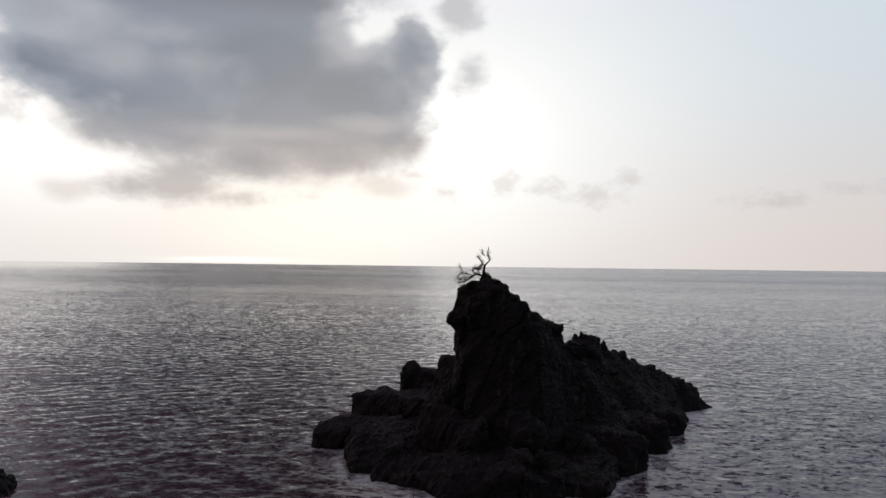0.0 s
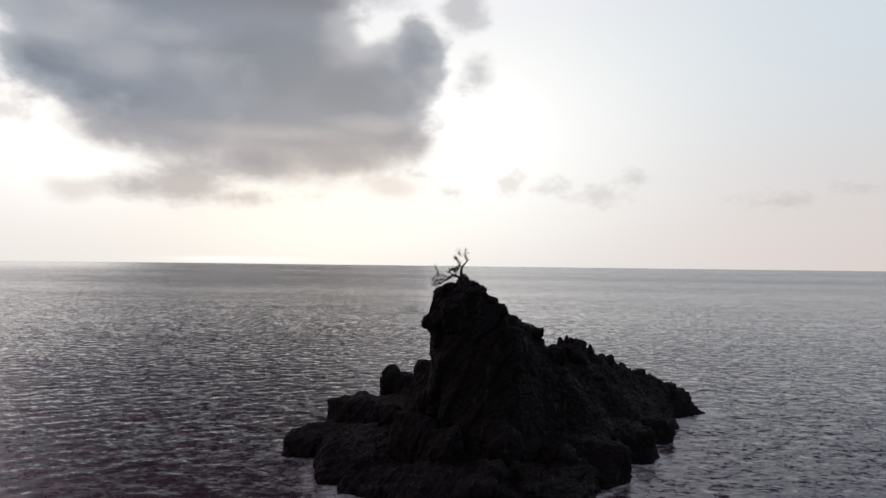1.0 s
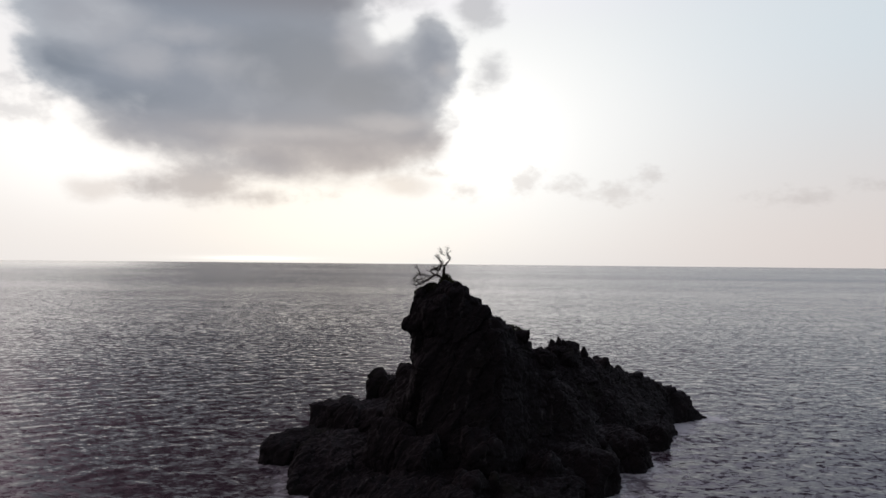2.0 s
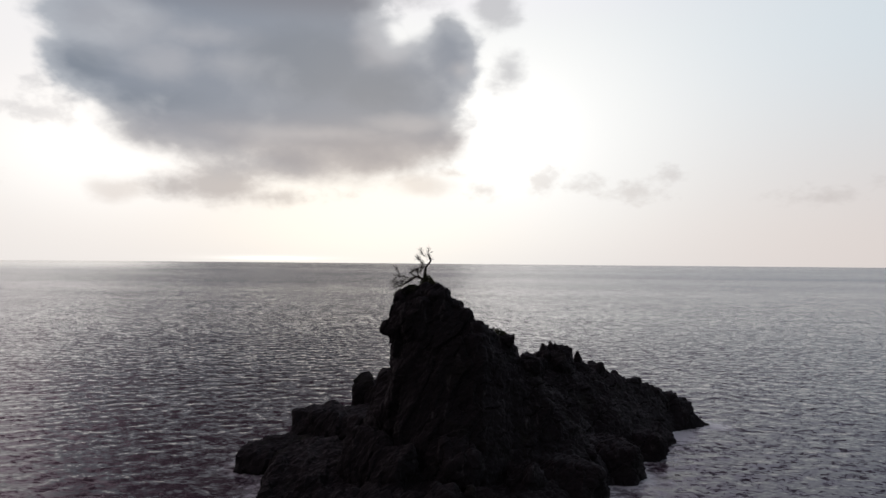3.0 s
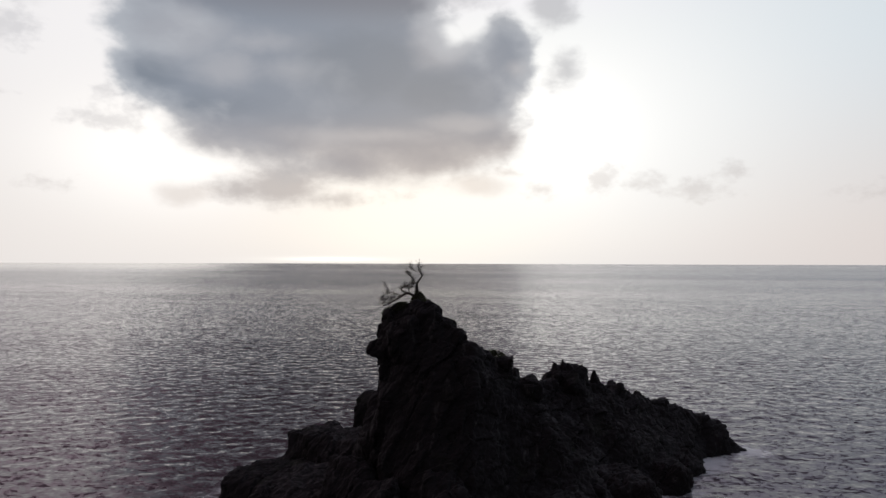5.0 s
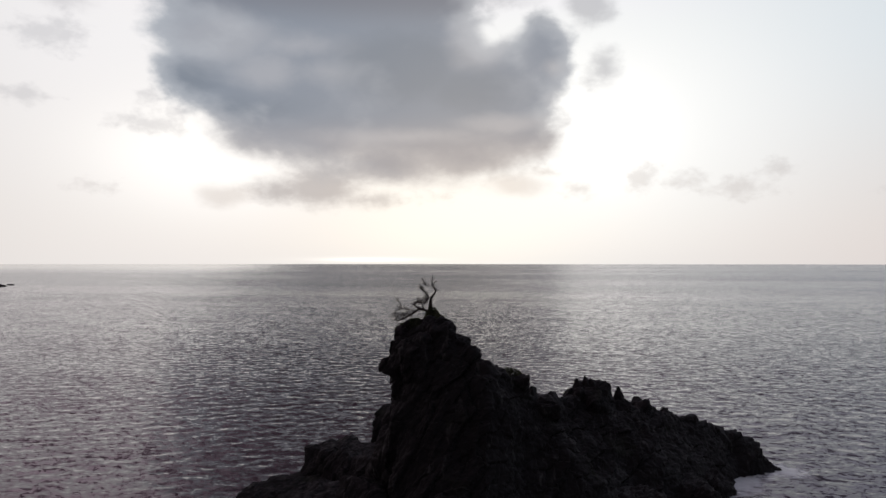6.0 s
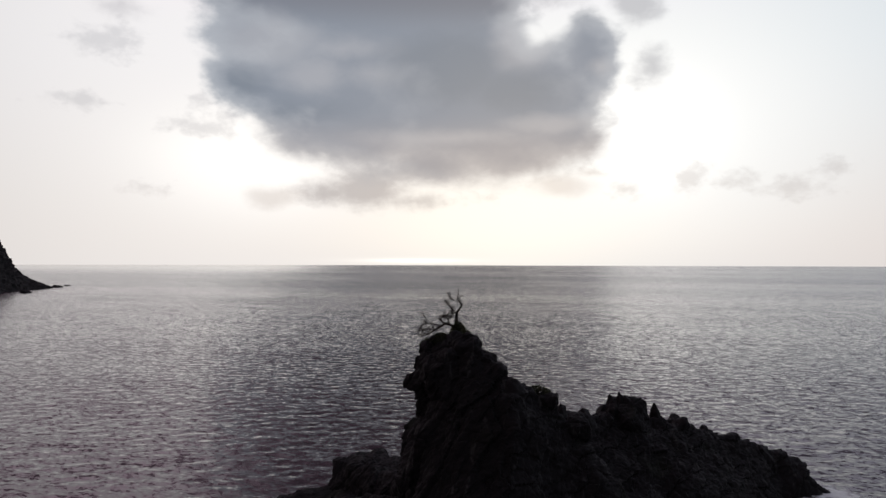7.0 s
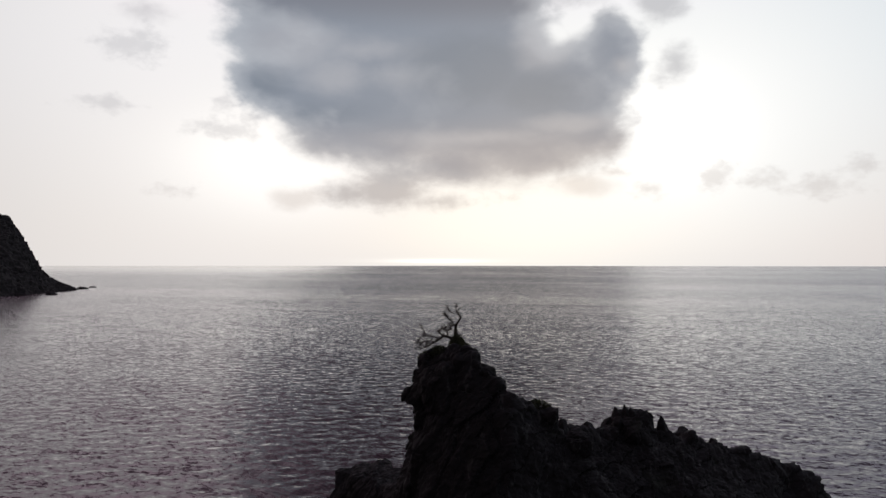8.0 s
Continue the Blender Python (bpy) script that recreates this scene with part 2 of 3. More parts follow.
    tone = k.mix(k.noise(pos, 0.02, 3.0), (0.025, 0.011, 0.019), (0.031, 0.017, 0.026))
    k.put(bsdf.inputs["Base Color"], k.mix(f, tone, (0.62, 0.65, 0.66)))
    k.put(bsdf.inputs["Roughness"], k.math("ADD", k.step(k.math("SUBTRACT", away, haze_flat), 0.0, 1.0, 0.09, 0.18), k.math("MULTIPLY", f, 0.5)))
    bsdf.inputs["IOR"].default_value = 1.33
    return m


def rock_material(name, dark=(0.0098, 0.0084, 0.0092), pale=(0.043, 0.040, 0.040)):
    m, k, bsdf, pos = material(name)
    streaks = mapped(k, pos, (1.6, 1.0, 0.45), 25.0, 38.0)
    coarse = k.noise(pos, 0.22, 5.0, 0.6, 0.3)
    band = k.noise(streaks, 0.9, 6.0, 0.65, 0.4)
    grain = k.noise(pos, 7.0, 5.0, 0.7)
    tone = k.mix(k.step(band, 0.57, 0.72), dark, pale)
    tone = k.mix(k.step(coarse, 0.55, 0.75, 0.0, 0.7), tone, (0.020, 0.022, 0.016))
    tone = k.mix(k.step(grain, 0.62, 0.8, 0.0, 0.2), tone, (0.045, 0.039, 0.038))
    k.put(bsdf.inputs["Base Color"], tone)
    k.put(bsdf.inputs["Roughness"], k.step(coarse, 0.3, 0.7, 0.7, 0.95))
    bsdf.inputs["Specular IOR Level"].default_value = 0.15
    bump(k, bsdf, k.math("ADD", k.math("MULTIPLY", band, 0.6), k.math("MULTIPLY", grain, 0.12)), 0.4, 0.16)
    return m


def plain_material(name, a, b, scale, rough=0.85):
    m, k, bsdf, pos = material(name)
    n = k.noise(pos, scale, 5.0, 0.65)
    k.put(bsdf.inputs["Base Color"], k.mix(k.step(n, 0.35, 0.65), a, b))
    bsdf.inputs["Roughness"].default_value = rough
    bsdf.inputs["Specular IOR Level"].default_value = 0.2
    bump(k, bsdf, n, 0.5, 0.05)
    return m


SEA = sea_material()
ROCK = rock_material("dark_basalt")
BARK = plain_material("weathered_bark", (0.030, 0.024, 0.020), (0.075, 0.064, 0.055), 6.0)
LEAF = plain_material("dull_leaves", (0.018, 0.022, 0.010), (0.045, 0.050, 0.022), 1.5)
SLOPE = plain_material("wooded_slope", (0.0105, 0.0088, 0.0094), (0.019, 0.0165, 0.0165), 0.05)


def mesh_of(name, bm):
    me = bpy.data.meshes.new(name)
    bm.to_mesh(me)
    bm.free()
    return me


def part(name, bm, mat, parent, label=""):
    ob = new(name, mesh_of(name, bm))
    ob.data.materials.append(mat)
    ob.parent = parent
    if label:
        ob["label"] = label
    return ob


# ---- rock: hulls of chunky blocks fused into one skin, then weathered ----
def hull(bm, points):
    verts = [bm.verts.new(p) for p in points]
    made = bmesh.ops.convex_hull(bm, input=verts)
    loose = [v for v in made["geom_interior"] if isinstance(v, bmesh.types.BMVert)]
    bmesh.ops.delete(bm, geom=list(set(loose)), context="VERTS")


def crag(bm, x, y, z, rx, ry, rz, turn=0.0, lean=0.0, seed=1, corners=22):
    """One chunky boulder of about these half sizes."""
    r = random.Random(seed)
    m = pose(x, y, z, lean, 0, turn)
    pts = []
    for i in range(corners):
        u, a = 1 - 2 * (i + 0.5) / corners, i * 2.39996 + r.uniform(-0.3, 0.3)
        s = math.sqrt(1 - u * u)
        v = Vector((s * math.cos(a), s * math.sin(a), u))
        v /= max(abs(c) ** 3 for c in v) ** (1 / 3) ** 1
        v = v * r.uniform(0.88, 1.08)
        pts.append(m @ Vector((v.x * rx, v.y * ry, v.z * rz)))
    hull(bm, pts)


def spine(bm, stations):
    """A crest whose stations are x, y, top, reach to the front and reach to the back at sea level."""
    rings = []
    for i, (x, y, top, front, back, way) in enumerate(stations):
        n = Vector((math.cos(radians(way)), math.sin(radians(way)), 0))
        c = Vector((x, y, 0))
        rings.append([c + n * d * s + Vector((0, 0, h)) for d, s, h in (
            (front, 1.0, -2.5), (front, 0.62, top * 0.36), (front, 0.25, top * 0.80), (front, 0.06, top),
            (-back, 0.06, top * 0.99), (-back, 0.3, top * 0.72), (-back, 1.0, -2.5))])
    for a, b in zip(rings, rings[1:]):
        hull(bm, a + b)


def weather(me, big, blocks, grit, seed):
    """Push the skin in and out along its normals: folds, broken blocks, grit."""
    off = Vector((seed * 17.3, seed * 5.1, seed * 9.7))
    tilt = Euler((radians(18), radians(-38), radians(20))).to_matrix()
    co = np.empty(len(me.vertices) * 3)
    me.vertices.foreach_get("co", co)
    nor = np.empty(len(me.vertices) * 3)
    me.vertices.foreach_get("normal", nor)
    co, nor = co.reshape(-1, 3), nor.reshape(-1, 3)
    d = np.empty(len(co))
    for i, p in enumerate(co):
        v = Vector(p) + off
        s = tilt @ v
        s = Vector((s.x, s.y * 0.8, s.z * 0.5)) + 0.25 * noise.noise_vector(v * 0.5)
        push = 0.0
        for size, share in ((0.42, 0.75), (0.95, 0.5), (2.1, 0.12)):
            f, at = noise.voronoi(s * size)
            lean = noise.cell_vector(at[0] * 9.7)
            crack = max(0.0, 1 - (f[1] - f[0]) * 5.0)
            push += share * (0.9 * ((s * size - at[0]) @ lean) + 0.5 * lean.x - 0.22 * crack)
        push += 1.1 * (0.22 - abs(noise.noise(Vector((s.x * 0.45, s.y * 0.45, s.z * 0.16)) + off)))
        d[i] = (big * noise.fractal(v * 0.16, 1.0, 2.0, 3) + blocks * push
                + grit * (noise.fractal(v * 2.4, 0.5, 2.1, 3) + 0.9 * noise.fractal(v * 0.9, 0.8, 2.1, 3)
                          + 3.2 * (0.25 - abs(noise.noise(s * 1.5 - off))) + 0.8 * (0.25 - abs(noise.noise(s * 3.3 + off)))))
    co += nor * d[:, None]
    me.vertices.foreach_set("co", co.ravel())
    me.update()


def spike(bm, x, y, z, r, h, lean=0.0, seed=1):
    """A broken tooth of rock."""
    q = random.Random(seed)
    pts = [(x + r * math.cos(a) * q.uniform(0.7, 1.2), y + r * math.sin(a) * q.uniform(0.7, 1.2), z - 1.2) for a in (0.3, 1.4, 2.6, 3.7, 4.7, 5.6)]
    pts += [(x + lean * h - 0.15 * r, y, z + h), (x + lean * h * 0.8 + 0.25 * r, y + 0.2 * r, z + h * 0.6), (x - 0.4 * r, y + 0.3 * r, z + h * 0.3), (x + 0.2 * r, y - 0.5 * r, z + h * 0.25)]
    hull(bm, pts)


def fused(name, bm, voxel, mat, big, blocks, grit, seed, parent=None):
    raw = new(name + "_raw", mesh_of(name, bm))
    mod = raw.modifiers.new("skin", "REMESH")
    mod.mode, mod.voxel_size = "VOXEL", voxel
    me = bpy.data.meshes.new_from_object(raw.evaluated_get(bpy.context.evaluated_depsgraph_get()))
    old = raw.data
    bpy.data.objects.remove(raw)
    bpy.data.meshes.remove(old)
    weather(me, big, blocks, grit, seed)
    me.materials.clear()
    me.materials.append(mat)
    me.name = name
    ob = new(name, me)
    ob.parent = parent
    return ob


def rock_islet():
    islet = new("rock_islet")

    def piece(name, bm, voxel=0.12, big=0.40, blocks=0.42, grit=0.08, label=""):
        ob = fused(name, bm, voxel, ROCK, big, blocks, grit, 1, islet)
        if label:
            ob["label"] = label

    # front crest: the high horn and its shoulder, running down to the right
    bm = bmesh.new()
    spine(bm, [(2.2, 77.8, 17.6, 8.0, 6.0, -95), (5.2, 76.6, 17.6, 8.5, 5.0, -90), (8.9, 75.7, 15.0, 8.0, 6.0, -85),
               (11.3, 78.2, 12.8, 8.0, 9.0, -80), (12.8, 78.5, 10.9, 7.0, 9.0, -70), (16.5, 78.8, 6.5, 6.0, 8.0, -60), (20.5, 79.6, 1.0, 2.0, 8.0, -50)])
    crag(bm, 3.1, 77.0, 14.7, 2.5, 2.3, 2.4, 10, 0, 3)
    crag(bm, 6.1, 76.5, 16.2, 1.1, 1.0, 0.75, 35, 0, 49)
    crag(bm, 2.1, 77.3, 16.4, 1.2, 1.1, 1.1, 25, 0, 57)
    crag(bm, 2.95, 77.4, 16.95, 0.9, 0.9, 0.85, 10, 0, 58)
    crag(bm, 1.95, 77.5, 12.1, 1.3, 1.5, 1.8, 15, 0, 59)
    crag(bm, 4.7, 78.5, 8.5, 4.2, 4.5, 4.6, 0, 0, 4)
    crag(bm, 3.3, 80.0, 4.5, 4.9, 6.0, 5.0, 20, 0, 5, 14)
    crag(bm, 0.85, 77.0, 14.2, 1.15, 1.2, 0.75, 0, 0, 41)
    crag(bm, 4.9, 76.9, 17.0, 0.9, 0.8, 0.75, 20, 0, 50)
    spike(bm, 4.1, 77.2, 17.6, 1.6, 0.55, -0.1, 42)
    spike(bm, 5.0, 76.7, 17.5, 0.8, 0.6, -0.1, 47)
    crag(bm, 10.9, 77.6, 13.2, 0.8, 0.9, 0.4, 25, 0, 48)
    crag(bm, 13.2, 78.6, 10.8, 0.9, 0.9, 0.9, 30, 0, 61)
    piece("horn", bm, label="tall leaning horn of black basalt with an overhang")
    # back crest: saddle, knob and the long tail into the water
    bm = bmesh.new()
    spine(bm, [(4.0, 82.0, 12.0, 8.0, 8.0, -60), (12.6, 86.0, 10.3, 9.0, 8.0, -50), (16.3, 90.5, 9.9, 10.0, 7.0, -48), (20.5, 93.5, 8.7, 9.5, 7.0, -48),
               (25.5, 98.0, 6.7, 6.0, 6.0, -48), (31.0, 102.5, 4.5, 3.0, 5.0, -55), (34.3, 104.0, 3.1, 2.2, 4.0, -65), (36.4, 104.4, 1.2, 1.5, 3.0, -70), (38.6, 104.6, -1.4, 0.8, 2.0, -80)])
    crag(bm, 16.7, 90.6, 9.6, 1.9, 1.7, 1.6, 70, 0, 45)
    crag(bm, 15.3, 90.2, 9.6, 0.8, 1.0, 1.0, 20, 0, 53)
    crag(bm, 21.6, 94.6, 8.0, 1.2, 1.1, 0.75, 35, 0, 54, 14)
    piece("ridge", bm, blocks=0.48, label="long basalt ridge sloping down into the sea")
    # broken teeth along the crest
    teeth = ((15.7, 90.4, 11.0, 0.5, 0.55, -0.1), (16.4, 90.6, 11.1, 0.45, 0.7, 0.1), (17.1, 90.7, 11.0, 0.5, 0.55, -0.1), (17.9, 91.2, 10.5, 0.5, 0.6, 0.15),
             (19.7, 92.9, 9.2, 0.5, 1.2, 0.05), (22.4, 95.1, 8.4, 0.5, 0.45, 0.2), (24.6, 97.0, 7.2, 0.6, 0.5, -0.1), (27.6, 99.6, 6.1, 0.6, 0.45, 0.1), (30.4, 102.0, 4.6, 0.8, 0.4, 0.2),
             (33.4, 103.6, 3.0, 0.7, 0.4, 0.1), (13.4, 86.8, 10.3, 0.7, 0.5, 0.1), (12.0, 79.6, 12.0, 0.5, 0.5, 0.2))
    for i, (x, y, z, rad, h, lean) in enumerate(teeth):
        bm = bmesh.new()
        spike(bm, x, y, z, rad * 1.9, h * 1.2, lean, 60 + i)
        piece("pinnacle", bm, 0.07, 0.05, 0.04, 0.05)
    # low steps on the far and seaward side
    for lumps in (((-4.8, 95.2, 3.4, 1.25, 1.9, 3.5, 0, 8), (-2.4, 95.0, 2.9, 3.0, 3.0, 3.1, 0, 9), (0.5, 92.0, 1.8, 4.0, 4.5, 3.5, 0, 44)),
                  ((-8.7, 90.0, 1.2, 3.1, 4.0, 3.2, 12, 10), (-4.0, 88.0, 1.0, 5.0, 6.0, 3.4, 0, 11)),
                  ((-10.6, 83.0, 0.2, 3.7, 4.5, 2.0, -10, 12), (-3.6, 79.0, 0.2, 6.9, 8.0, 2.4, 10, 13))):
        bm = bmesh.new()
        for x, y, z, rx, ry, rz, turn, seed in lumps:
            crag(bm, x, y, z, rx, ry, rz, turn, 0, seed, 26)
        piece("outcrop", bm, 0.15, 0.5, 0.36, 0.08)
    # shelf at the foot of the cliff
    bm = bmesh.new()
    for x, y, z, rx, ry, rz, turn, seed in ((-2.2, 69.5, -0.4, 5.2, 5.0, 2.0, 20, 14), (4.0, 68.0, -0.2, 6.5, 6.0, 2.8, 0, 15), (10.5, 69.0, -0.4, 5.0, 6.0, 2.6, -15, 16),
                                            (15.0, 75.0, 0.2, 5.0, 5.0, 3.4, 30, 17), (20.6, 82.8, 0.2, 4.4, 4.6, 3.1, 40, 18), (25.0, 90.4, 0.0, 3.0, 4.0, 2.4, 40, 19), (28.2, 94.8, 0.0, 2.5, 2.8, 2.0, 15, 80),
                                            (-0.8, 73.0, 2.5, 2.6, 2.4, 3.2, 30, 71), (2.2, 70.5, 2.2, 2.4, 2.0, 2.8, 10, 72), (-5.0, 70.5, 1.2, 1.4, 1.3, 1.1, 50, 73),
                                            (6.5, 66.0, 1.8, 1.7, 1.5, 1.5, 15, 74), (9.4, 66.4, 1.4, 1.4, 1.4, 1.7, 65, 75), (12.6, 70.5, 2.3, 1.8, 1.6, 1.7, 20, 76),
                                            (-1.4, 66.8, 1.2, 1.5, 1.0, 1.0, 35, 77), (17.6, 78.6, 2.8, 1.5, 1.5, 1.5, 5, 78), (7.5, 70.4, 3.2, 2.0, 1.8, 2.6, 40, 79)):
        crag(bm, x, y, z, rx, ry, rz, turn, 0, seed, 12 if seed > 70 else 15)
    piece("shelf", bm, label="low wave-worn rock shelf at the waterline")
    return tagged(islet, "jagged black basalt rocky islet rising from the water", "rock")


stack = rock_islet()
bpy.context.view_layer.update()


# ---- sea: one sheet to the horizon, waves as geometry round the stack ----
def graded(lo, hi, step, start, end, growth):
    mid = list(np.arange(lo, hi, step))
    out, s = [], step
    while mid[-1] + s < end:
        s = min(s * growth, 260.0)
        mid.append(mid[-1] + s)
    mid.append(end)
    s, x = step, lo
    while x - s > start:
        s = min(s * growth, 260.0)
        x -= s
        out.append(x)
    return np.array([start] + out[::-1] + mid)


def sea_sheet():
    xs = graded(-80.0, 110.0, 0.5, -4900.0, 4900.0, 1.045)
    ys = graded(28.0, 190.0, 0.42, -4900.0, 4900.0, 1.045)
    X, Y = np.meshgrid(xs, ys)
    cell = np.maximum(*np.meshgrid(np.gradient(xs), np.gradient(ys)))
    Z = np.zeros_like(X)
    r = random.Random(5)
    for i in range(50):
        length = 1.3 * 1.027 ** i
        way = radians(80 + r.gauss(0, 38))
        k = 2 * math.pi / length
        amp = 0.0031 * length ** 0.6 * r.uniform(0.6, 1.2)
        keep = np.clip(length / cell / 2.5 - 1.0, 0, 1)
        phase = k * (X * math.cos(way) + Y * math.sin(way)) + r.uniform(0, 6.28)
        Z += amp * keep * (np.sin(phase) + 0.25 * np.cos(2 * phase))
    nx, ny = len(xs), len(ys)
    verts = np.stack([X.ravel(), Y.ravel(), Z.ravel()], 1)
    i = (np.arange(ny - 1)[:, None] * nx + np.arange(nx - 1)[None, :]).ravel()
    quads = np.stack([i, i + 1, i + nx + 1, i + nx], 1)
    me = bpy.data.meshes.new("sea")
    me.from_pydata(verts, [], quads.tolist())
    me.polygons.foreach_set("use_smooth", np.ones(len(quads), dtype=bool))
    # white water where the sheet meets the stack
    shore = [v.co for c in stack.children for v in c.data.vertices if abs(v.co.z) < 0.35]
    bins = {}
    for p in shore[::2]:
        bins.setdefault((int(p.x // 1.0), int(p.y // 1.0)), True)
    pts = np.array([(a + 0.5, b + 0.5) for a, b in bins])
    foam = np.zeros(len(verts))
    near = np.where((verts[:, 0] > -25) & (verts[:, 0] < 48) & (verts[:, 1] > 55) & (verts[:, 1] < 115))[0]
    for s in range(0, len(near), 4000):
        sel = near[s:s + 4000]
        d = np.sqrt(((verts[sel, None, :2] - pts[None]) ** 2).sum(2)).min(1)
        foam[sel] = 0.85 * np.exp(-d / 2.6)
        # surf in the cove behind the tail, and wash off the low steps and the shelf
        for x, y, reach, gain in ((32.0, 98.5, 2.6, 0.7), (-12.0, 75.5, 3.5, 0.1), (-7.5, 67.0, 3.0, 0.1), (24.0, 79.5, 4.0, 0.15), (38.5, 103.0, 2.0, 0.35)):
            off = ((verts[sel, 0] - x) ** 2 + (verts[sel, 1] - y) ** 2) / reach ** 2
            foam[sel] += gain * np.exp(-off)
    me.attributes.new("foam", "FLOAT", "POINT").data.foreach_set("value", foam)
    me.materials.append(SEA)
    me.update()
    return tagged(new("sea", me), "grey rippled open sea reflecting an evening sky", "water", kind="structure")


sea_sheet()


# ---- headland across the water ----
def headland():
    bm = bmesh.new()
    spine(bm, [(-485, 554, 1, 4, 6, -45), (-499, 549, 6, 55, 20, -45), (-509, 547, 10, 85, 30, -45), (-519, 545, 17, 110, 40, -45),
               (-525, 543, 31, 125, 50, -45), (-539, 540, 52, 150, 60, -45), (-547, 538, 65, 165, 70, -45), (-562, 534, 71, 185, 90, -45),
               (-620, 515, 90, 230, 150, -45), (-800, 460, 120, 300, 250, -45)])
    ob = fused("headland", bm, 2.2, SLOPE, 2.6, 0.8, 0.8, 2)
    return tagged(ob, "steep dark wooded headland sloping down to the sea", "headland", kind="structure")


headland()


def boulder(x, y, z, rx, ry, rz, seed, label, voxel=0.3):
    bm = bmesh.new()
    crag(bm, x, y, z, rx, ry, rz, seed * 37, 0, seed)
    crag(bm, x + rx * 0.5, y + ry * 0.3, z - rz * 0.3, rx * 0.7, ry * 0.7, rz * 0.6, seed * 11, 0, seed + 1)
    crag(bm, x + rx * 0.75, y - ry * 0.1, z - rz * 0.2, rx * 0.7, ry * 0.7, rz * 0.75, seed * 5, 0, seed + 2)
    ob = fused("boulder", bm, voxel, ROCK, rx * 0.06, rx * 0.05, rx * 0.03, seed)
    return tagged(ob, label, "rock", "rocks awash in the sea")


boulder(-43.5, 62.4, -0.3, 4.1, 4.2, 3.0, 21, "dark basalt boulder awash in the sea near the stack", 0.25)
boulder(-497, 572, 0.1, 5.0, 3.0, 1.9, 22, "low dark rock off the tip of the headland", 0.5)
boulder(-426, 464, 0.2, 5.0, 3.0, 2.2, 23, "low dark rock at the foot of the headland", 0.5)
boulder(-516, 606, -0.2, 4.0, 2.0, 1.1, 24, "small low rock awash beyond the headland tip", 0.5)


# ---- dead tree on the summit ----
def limb(bm, points, r0, r1, sides=7):
    """A crooked tapering limb through these points."""
    pts = [Vector(p) for p in points]
    fine = []
    for i in range(len(pts) - 1):
        p0, p1, p2, p3 = pts[max(i - 1, 0)], pts[i], pts[i + 1], pts[min(i + 2, len(pts) - 1)]
        for j in range(4):
            t = j / 4
            fine.append(0.5 * ((2 * p1) + (p2 - p0) * t + (2 * p0 - 5 * p1 + 4 * p2 - p3) * t * t + (3 * p1 - p0 - 3 * p2 + p3) * t ** 3))
    fine.append(pts[-1])
    rings = []
    for i, p in enumerate(fine):
        d = (fine[min(i + 1, len(fine) - 1)] - fine[max(i - 1, 0)]).normalized()
        side = d.orthogonal().normalized()
        up = d.cross(side)
        r = r0 + (r1 - r0) * i / (len(fine) - 1)
        r *= 1 + 0.18 * noise.noise(p * 3.1)
        rings.append([bm.verts.new(p + (side * math.cos(a) + up * math.sin(a)) * r) for a in (2 * math.pi * q / sides for q in range(sides))])
    for a, b in zip(rings, rings[1:]):
        for q in range(sides):
            bm.faces.new((a[q], a[(q + 1) % sides], b[(q + 1) % sides], b[q]))
    bm.faces.new(rings[0][::-1])
    bm.faces.new(rings[-1])
    return fine


def twigs(bm, line, count, length, thick, seed):
    rnd = random.Random(seed)
    for _ in range(count):
        i = rnd.randrange(len(line) // 3, len(line))
        p = line[i]
        d = (line[min(i + 1, len(line) - 1)] - line[max(i - 1, 0)]).normalized()
        d = (d + Vector((rnd.gauss(0, 0.7), rnd.gauss(0, 0.7), rnd.gauss(0.25, 0.6)))).normalized()
        pts = [p]
        for s in range(3):
            d = (d + Vector((rnd.gauss(0, 0.35), rnd.gauss(0, 0.35), rnd.gauss(0.05, 0.35)))).normalized()
            pts.append(pts[-1] + d * length * rnd.uniform(0.2, 0.42))
        limb(bm, pts, thick, thick * 0.35, 4)


TREE_FOOT = Vector((3.7, 77.2, 18.0))


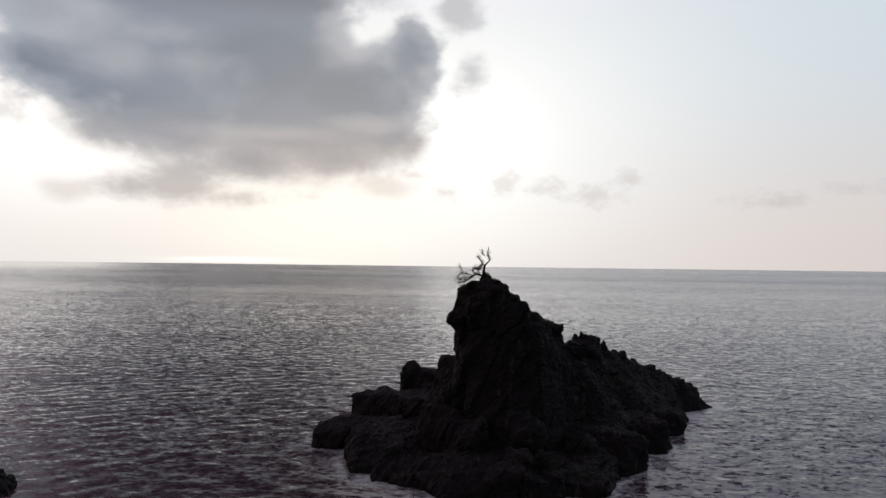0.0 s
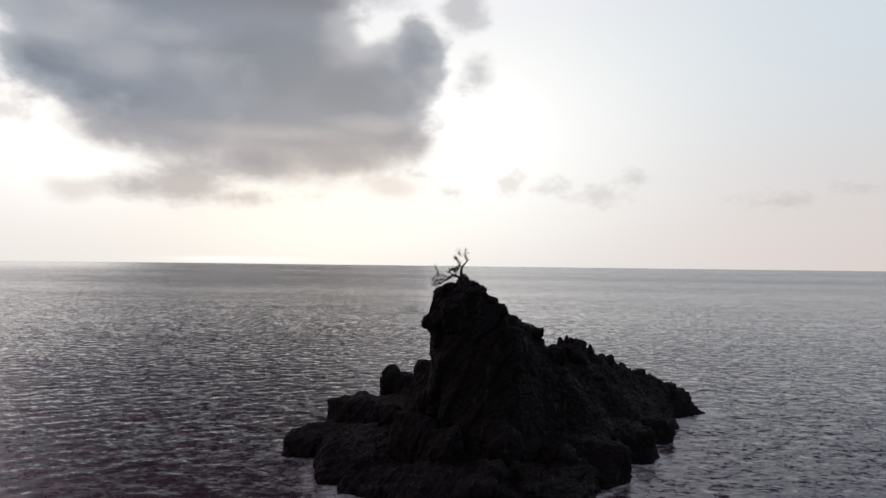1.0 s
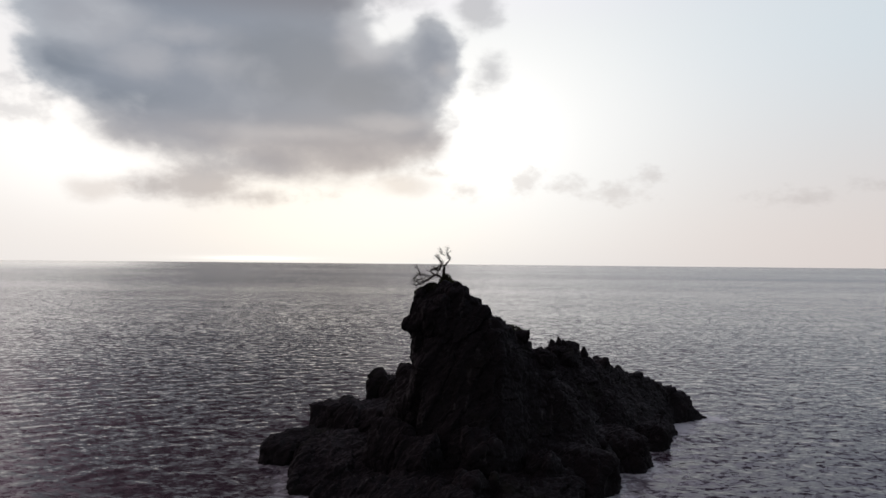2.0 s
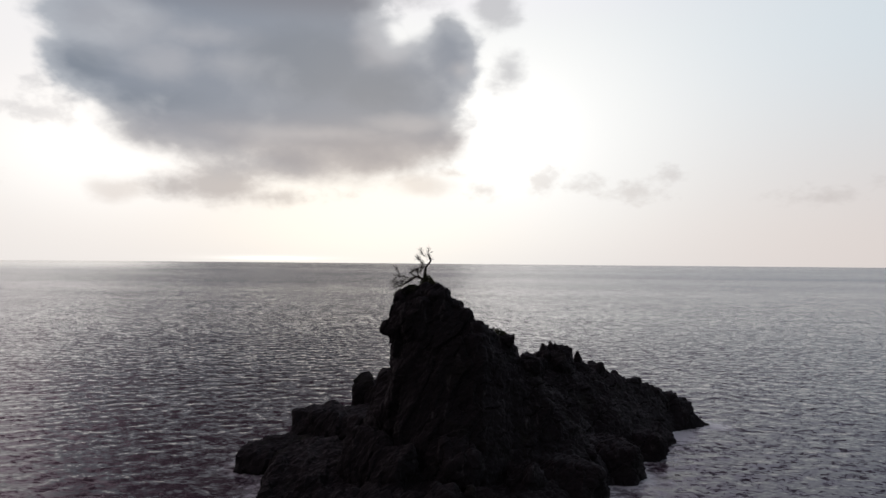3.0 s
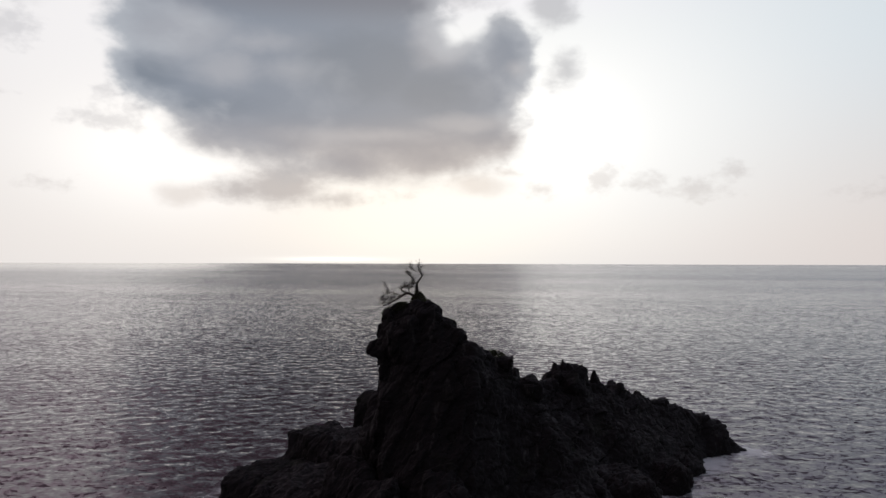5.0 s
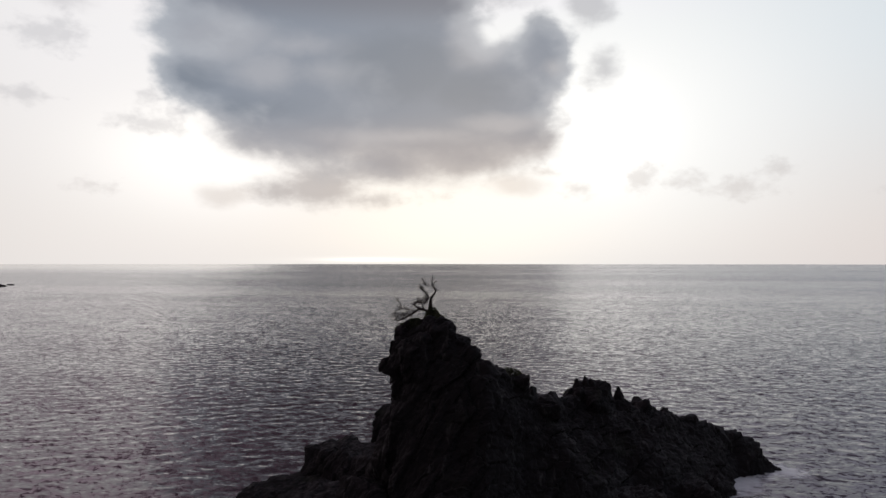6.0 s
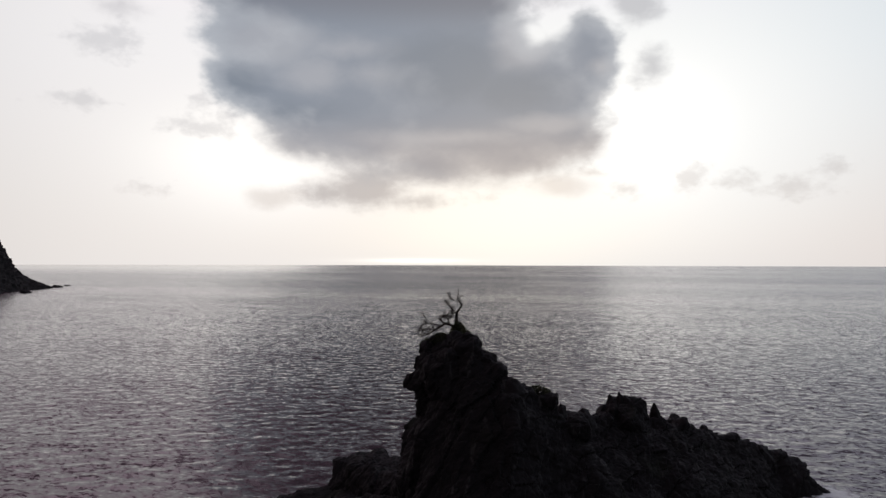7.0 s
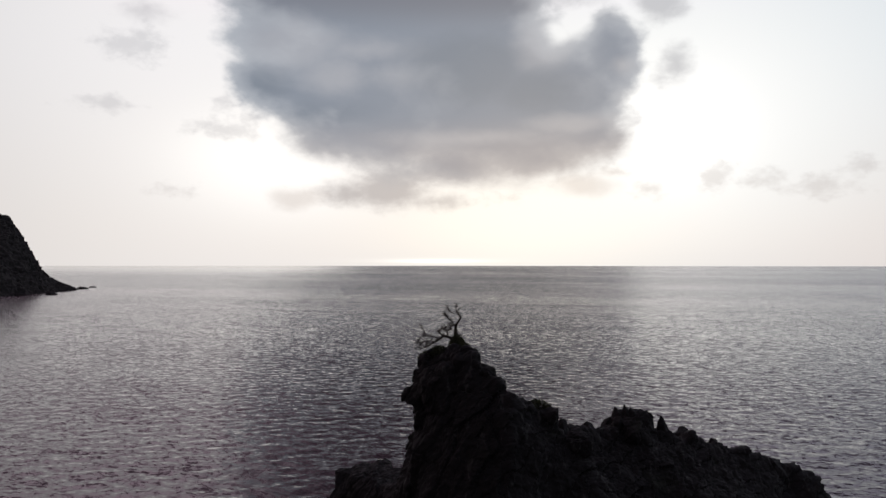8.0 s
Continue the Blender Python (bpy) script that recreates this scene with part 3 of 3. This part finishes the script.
def dead_tree():
    tree = new("dead_tree")
    tree.location = TREE_FOOT

    def branch(name, pts, r0, r1, n=0, length=0.5, seed=1, thick=0.022):
        bm = bmesh.new()
        line = limb(bm, pts, r0, r1)
        bough = part(name, bm, BARK, tree)
        if n:
            bm = bmesh.new()
            twigs(bm, line, n, length, thick, seed)
            tagged(part("twig_spray", bm, BARK, bough), "fine bare dead twigs", kind="stuff")

    branch("trunk", [(-0.02, 1.2, -0.6), (-0.08, 1.2, 0.7), (-0.08, 1.15, 1.4), (0.0, 0.9, 1.9)], 0.23, 0.11)
    branch("limb", [(0.0, 0.9, 1.88), (0.2, 0.7, 2.1), (0.44, 0.5, 2.38), (0.5, 0.45, 2.53), (0.36, 0.3, 2.8), (0.28, 0.1, 3.06), (0.33, 0.0, 3.58)], 0.1, 0.02, 46, 0.5, 2, 0.017)
    branch("limb", [(0.36, 0.3, 2.8), (0.02, 0.1, 2.88), (-0.25, -0.2, 3.1), (-0.36, -0.4, 3.42)], 0.026, 0.012, 34, 0.46, 3, 0.015)
    branch("limb", [(0.29, 0.1, 3.02), (0.45, 0.1, 3.2), (0.6, 0.1, 3.3)], 0.024, 0.012, 7, 0.3, 13, 0.015)
    branch("limb", [(0.0, 0.9, 1.86), (-0.18, 0.7, 2.0), (-0.33, 0.5, 2.24), (-0.55, 0.4, 2.5), (-0.7, 0.3, 2.7)], 0.042, 0.012, 61, 0.5, 4, 0.017)
    branch("limb", [(-0.05, 1.1, 0.6), (-0.45, 0.8, 0.85), (-0.9, 0.6, 0.98), (-1.25, 0.4, 0.75), (-1.65, 0.3, 0.5), (-2.1, 0.1, 0.2), (-2.45, 0.0, 0.05)], 0.15, 0.03, 86, 0.63, 5, 0.019)
    branch("limb", [(-0.93, 0.6, 0.98), (-1.3, 0.5, 1.3), (-1.05, 0.5, 1.6), (-0.75, 0.5, 1.5)], 0.09, 0.03, 79, 0.52, 6, 0.019)
    branch("limb", [(-1.05, 0.5, 1.58), (-0.6, 0.5, 1.75), (-0.3, 0.5, 2.0)], 0.05, 0.016, 36, 0.46, 7, 0.019)
    branch("limb", [(-1.25, 0.4, 0.76), (-1.75, 0.3, 0.95), (-2.3, 0.2, 1.0), (-2.75, 0.1, 0.85), (-2.95, 0.0, 0.45)], 0.055, 0.014, 79, 0.55, 8, 0.013)
    branch("limb", [(-2.3, 0.2, 0.99), (-2.45, 0.2, 1.35), (-2.75, 0.2, 1.8)], 0.03, 0.011, 28, 0.44, 9, 0.013)
    branch("limb", [(-1.73, 0.3, 0.94), (-1.95, 0.1, 0.6), (-2.4, -0.1, 0.5), (-2.8, -0.1, 0.15)], 0.042, 0.013, 72, 0.57, 10, 0.013)
    branch("limb", [(-0.48, 0.8, 0.86), (-0.75, 0.9, 1.25), (-0.5, 1.0, 1.55), (-0.35, 1.0, 1.75)], 0.06, 0.016, 39, 0.46, 11, 0.021)
    return tagged(tree, "bare crooked dead tree clinging to the summit of the stack", "tree")


dead_tree()


# ---- scrub ----
def shrub(x, y, z, rx, ry, rz, count, seed, size=0.16):
    """A low bush: short stems and many small blade leaves."""
    rnd = random.Random(seed)
    bush = new("shrub")
    bush.location = (x, y, z)
    bm = bmesh.new()
    for _ in range(14):
        a, u = rnd.uniform(0, 6.28), rnd.uniform(0.2, 0.9)
        tip = Vector((math.cos(a) * rx * u, math.sin(a) * ry * u, rz * rnd.uniform(0.4, 0.9)))
        limb(bm, [(0, 0, -0.3), tip * 0.5 + Vector((0, 0, 0.1)), tip], 0.035, 0.012, 4)
    part("stems", bm, BARK, bush)
    bm = bmesh.new()
    for _ in range(count):
        a, u, w = rnd.uniform(0, 6.28), math.sqrt(rnd.random()), rnd.random() ** 0.6
        p = Vector((math.cos(a) * rx * u, math.sin(a) * ry * u, rz * w * (1 - 0.75 * u * u)))
        d = Vector((p.x / rx + rnd.gauss(0, 0.5), p.y / ry + rnd.gauss(0, 0.5), 0.6 + rnd.gauss(0, 0.5))).normalized()
        s = d.cross(Vector((rnd.gauss(0, 1), rnd.gauss(0, 1), rnd.gauss(0, 1)))).normalized()
        l = size * rnd.uniform(0.7, 1.6)
        n = d.cross(s) * l * 0.08
        a0, b0 = bm.verts.new(p - d * l * 0.3), bm.verts.new(p + d * l)
        c0, c1 = bm.verts.new(p + d * l * 0.3 + s * l * 0.26 + n), bm.verts.new(p + d * l * 0.3 - s * l * 0.26 + n)
        bm.faces.new((a0, c1, b0))
        bm.faces.new((a0, b0, c0))
    part("foliage", bm, LEAF, bush, "small dull green leaves")
    return tagged(bush, "low dense dark scrub bush growing on the rock crest", "shrub", "scrub on the stack")


shrub(3.85, 78.0, 17.6, 0.8, 0.8, 1.6, 3200, 33, 0.10)
shrub(4.5, 77.5, 17.5, 0.9, 0.8, 1.05, 2200, 38, 0.10)
shrub(2.55, 77.2, 17.45, 0.95, 0.9, 0.85, 1600, 34, 0.10)
shrub(1.6, 77.2, 17.1, 0.75, 0.8, 0.8, 1100, 37, 0.10)
shrub(10.3, 78.2, 13.5, 1.1, 0.9, 0.7, 900, 35, 0.12)
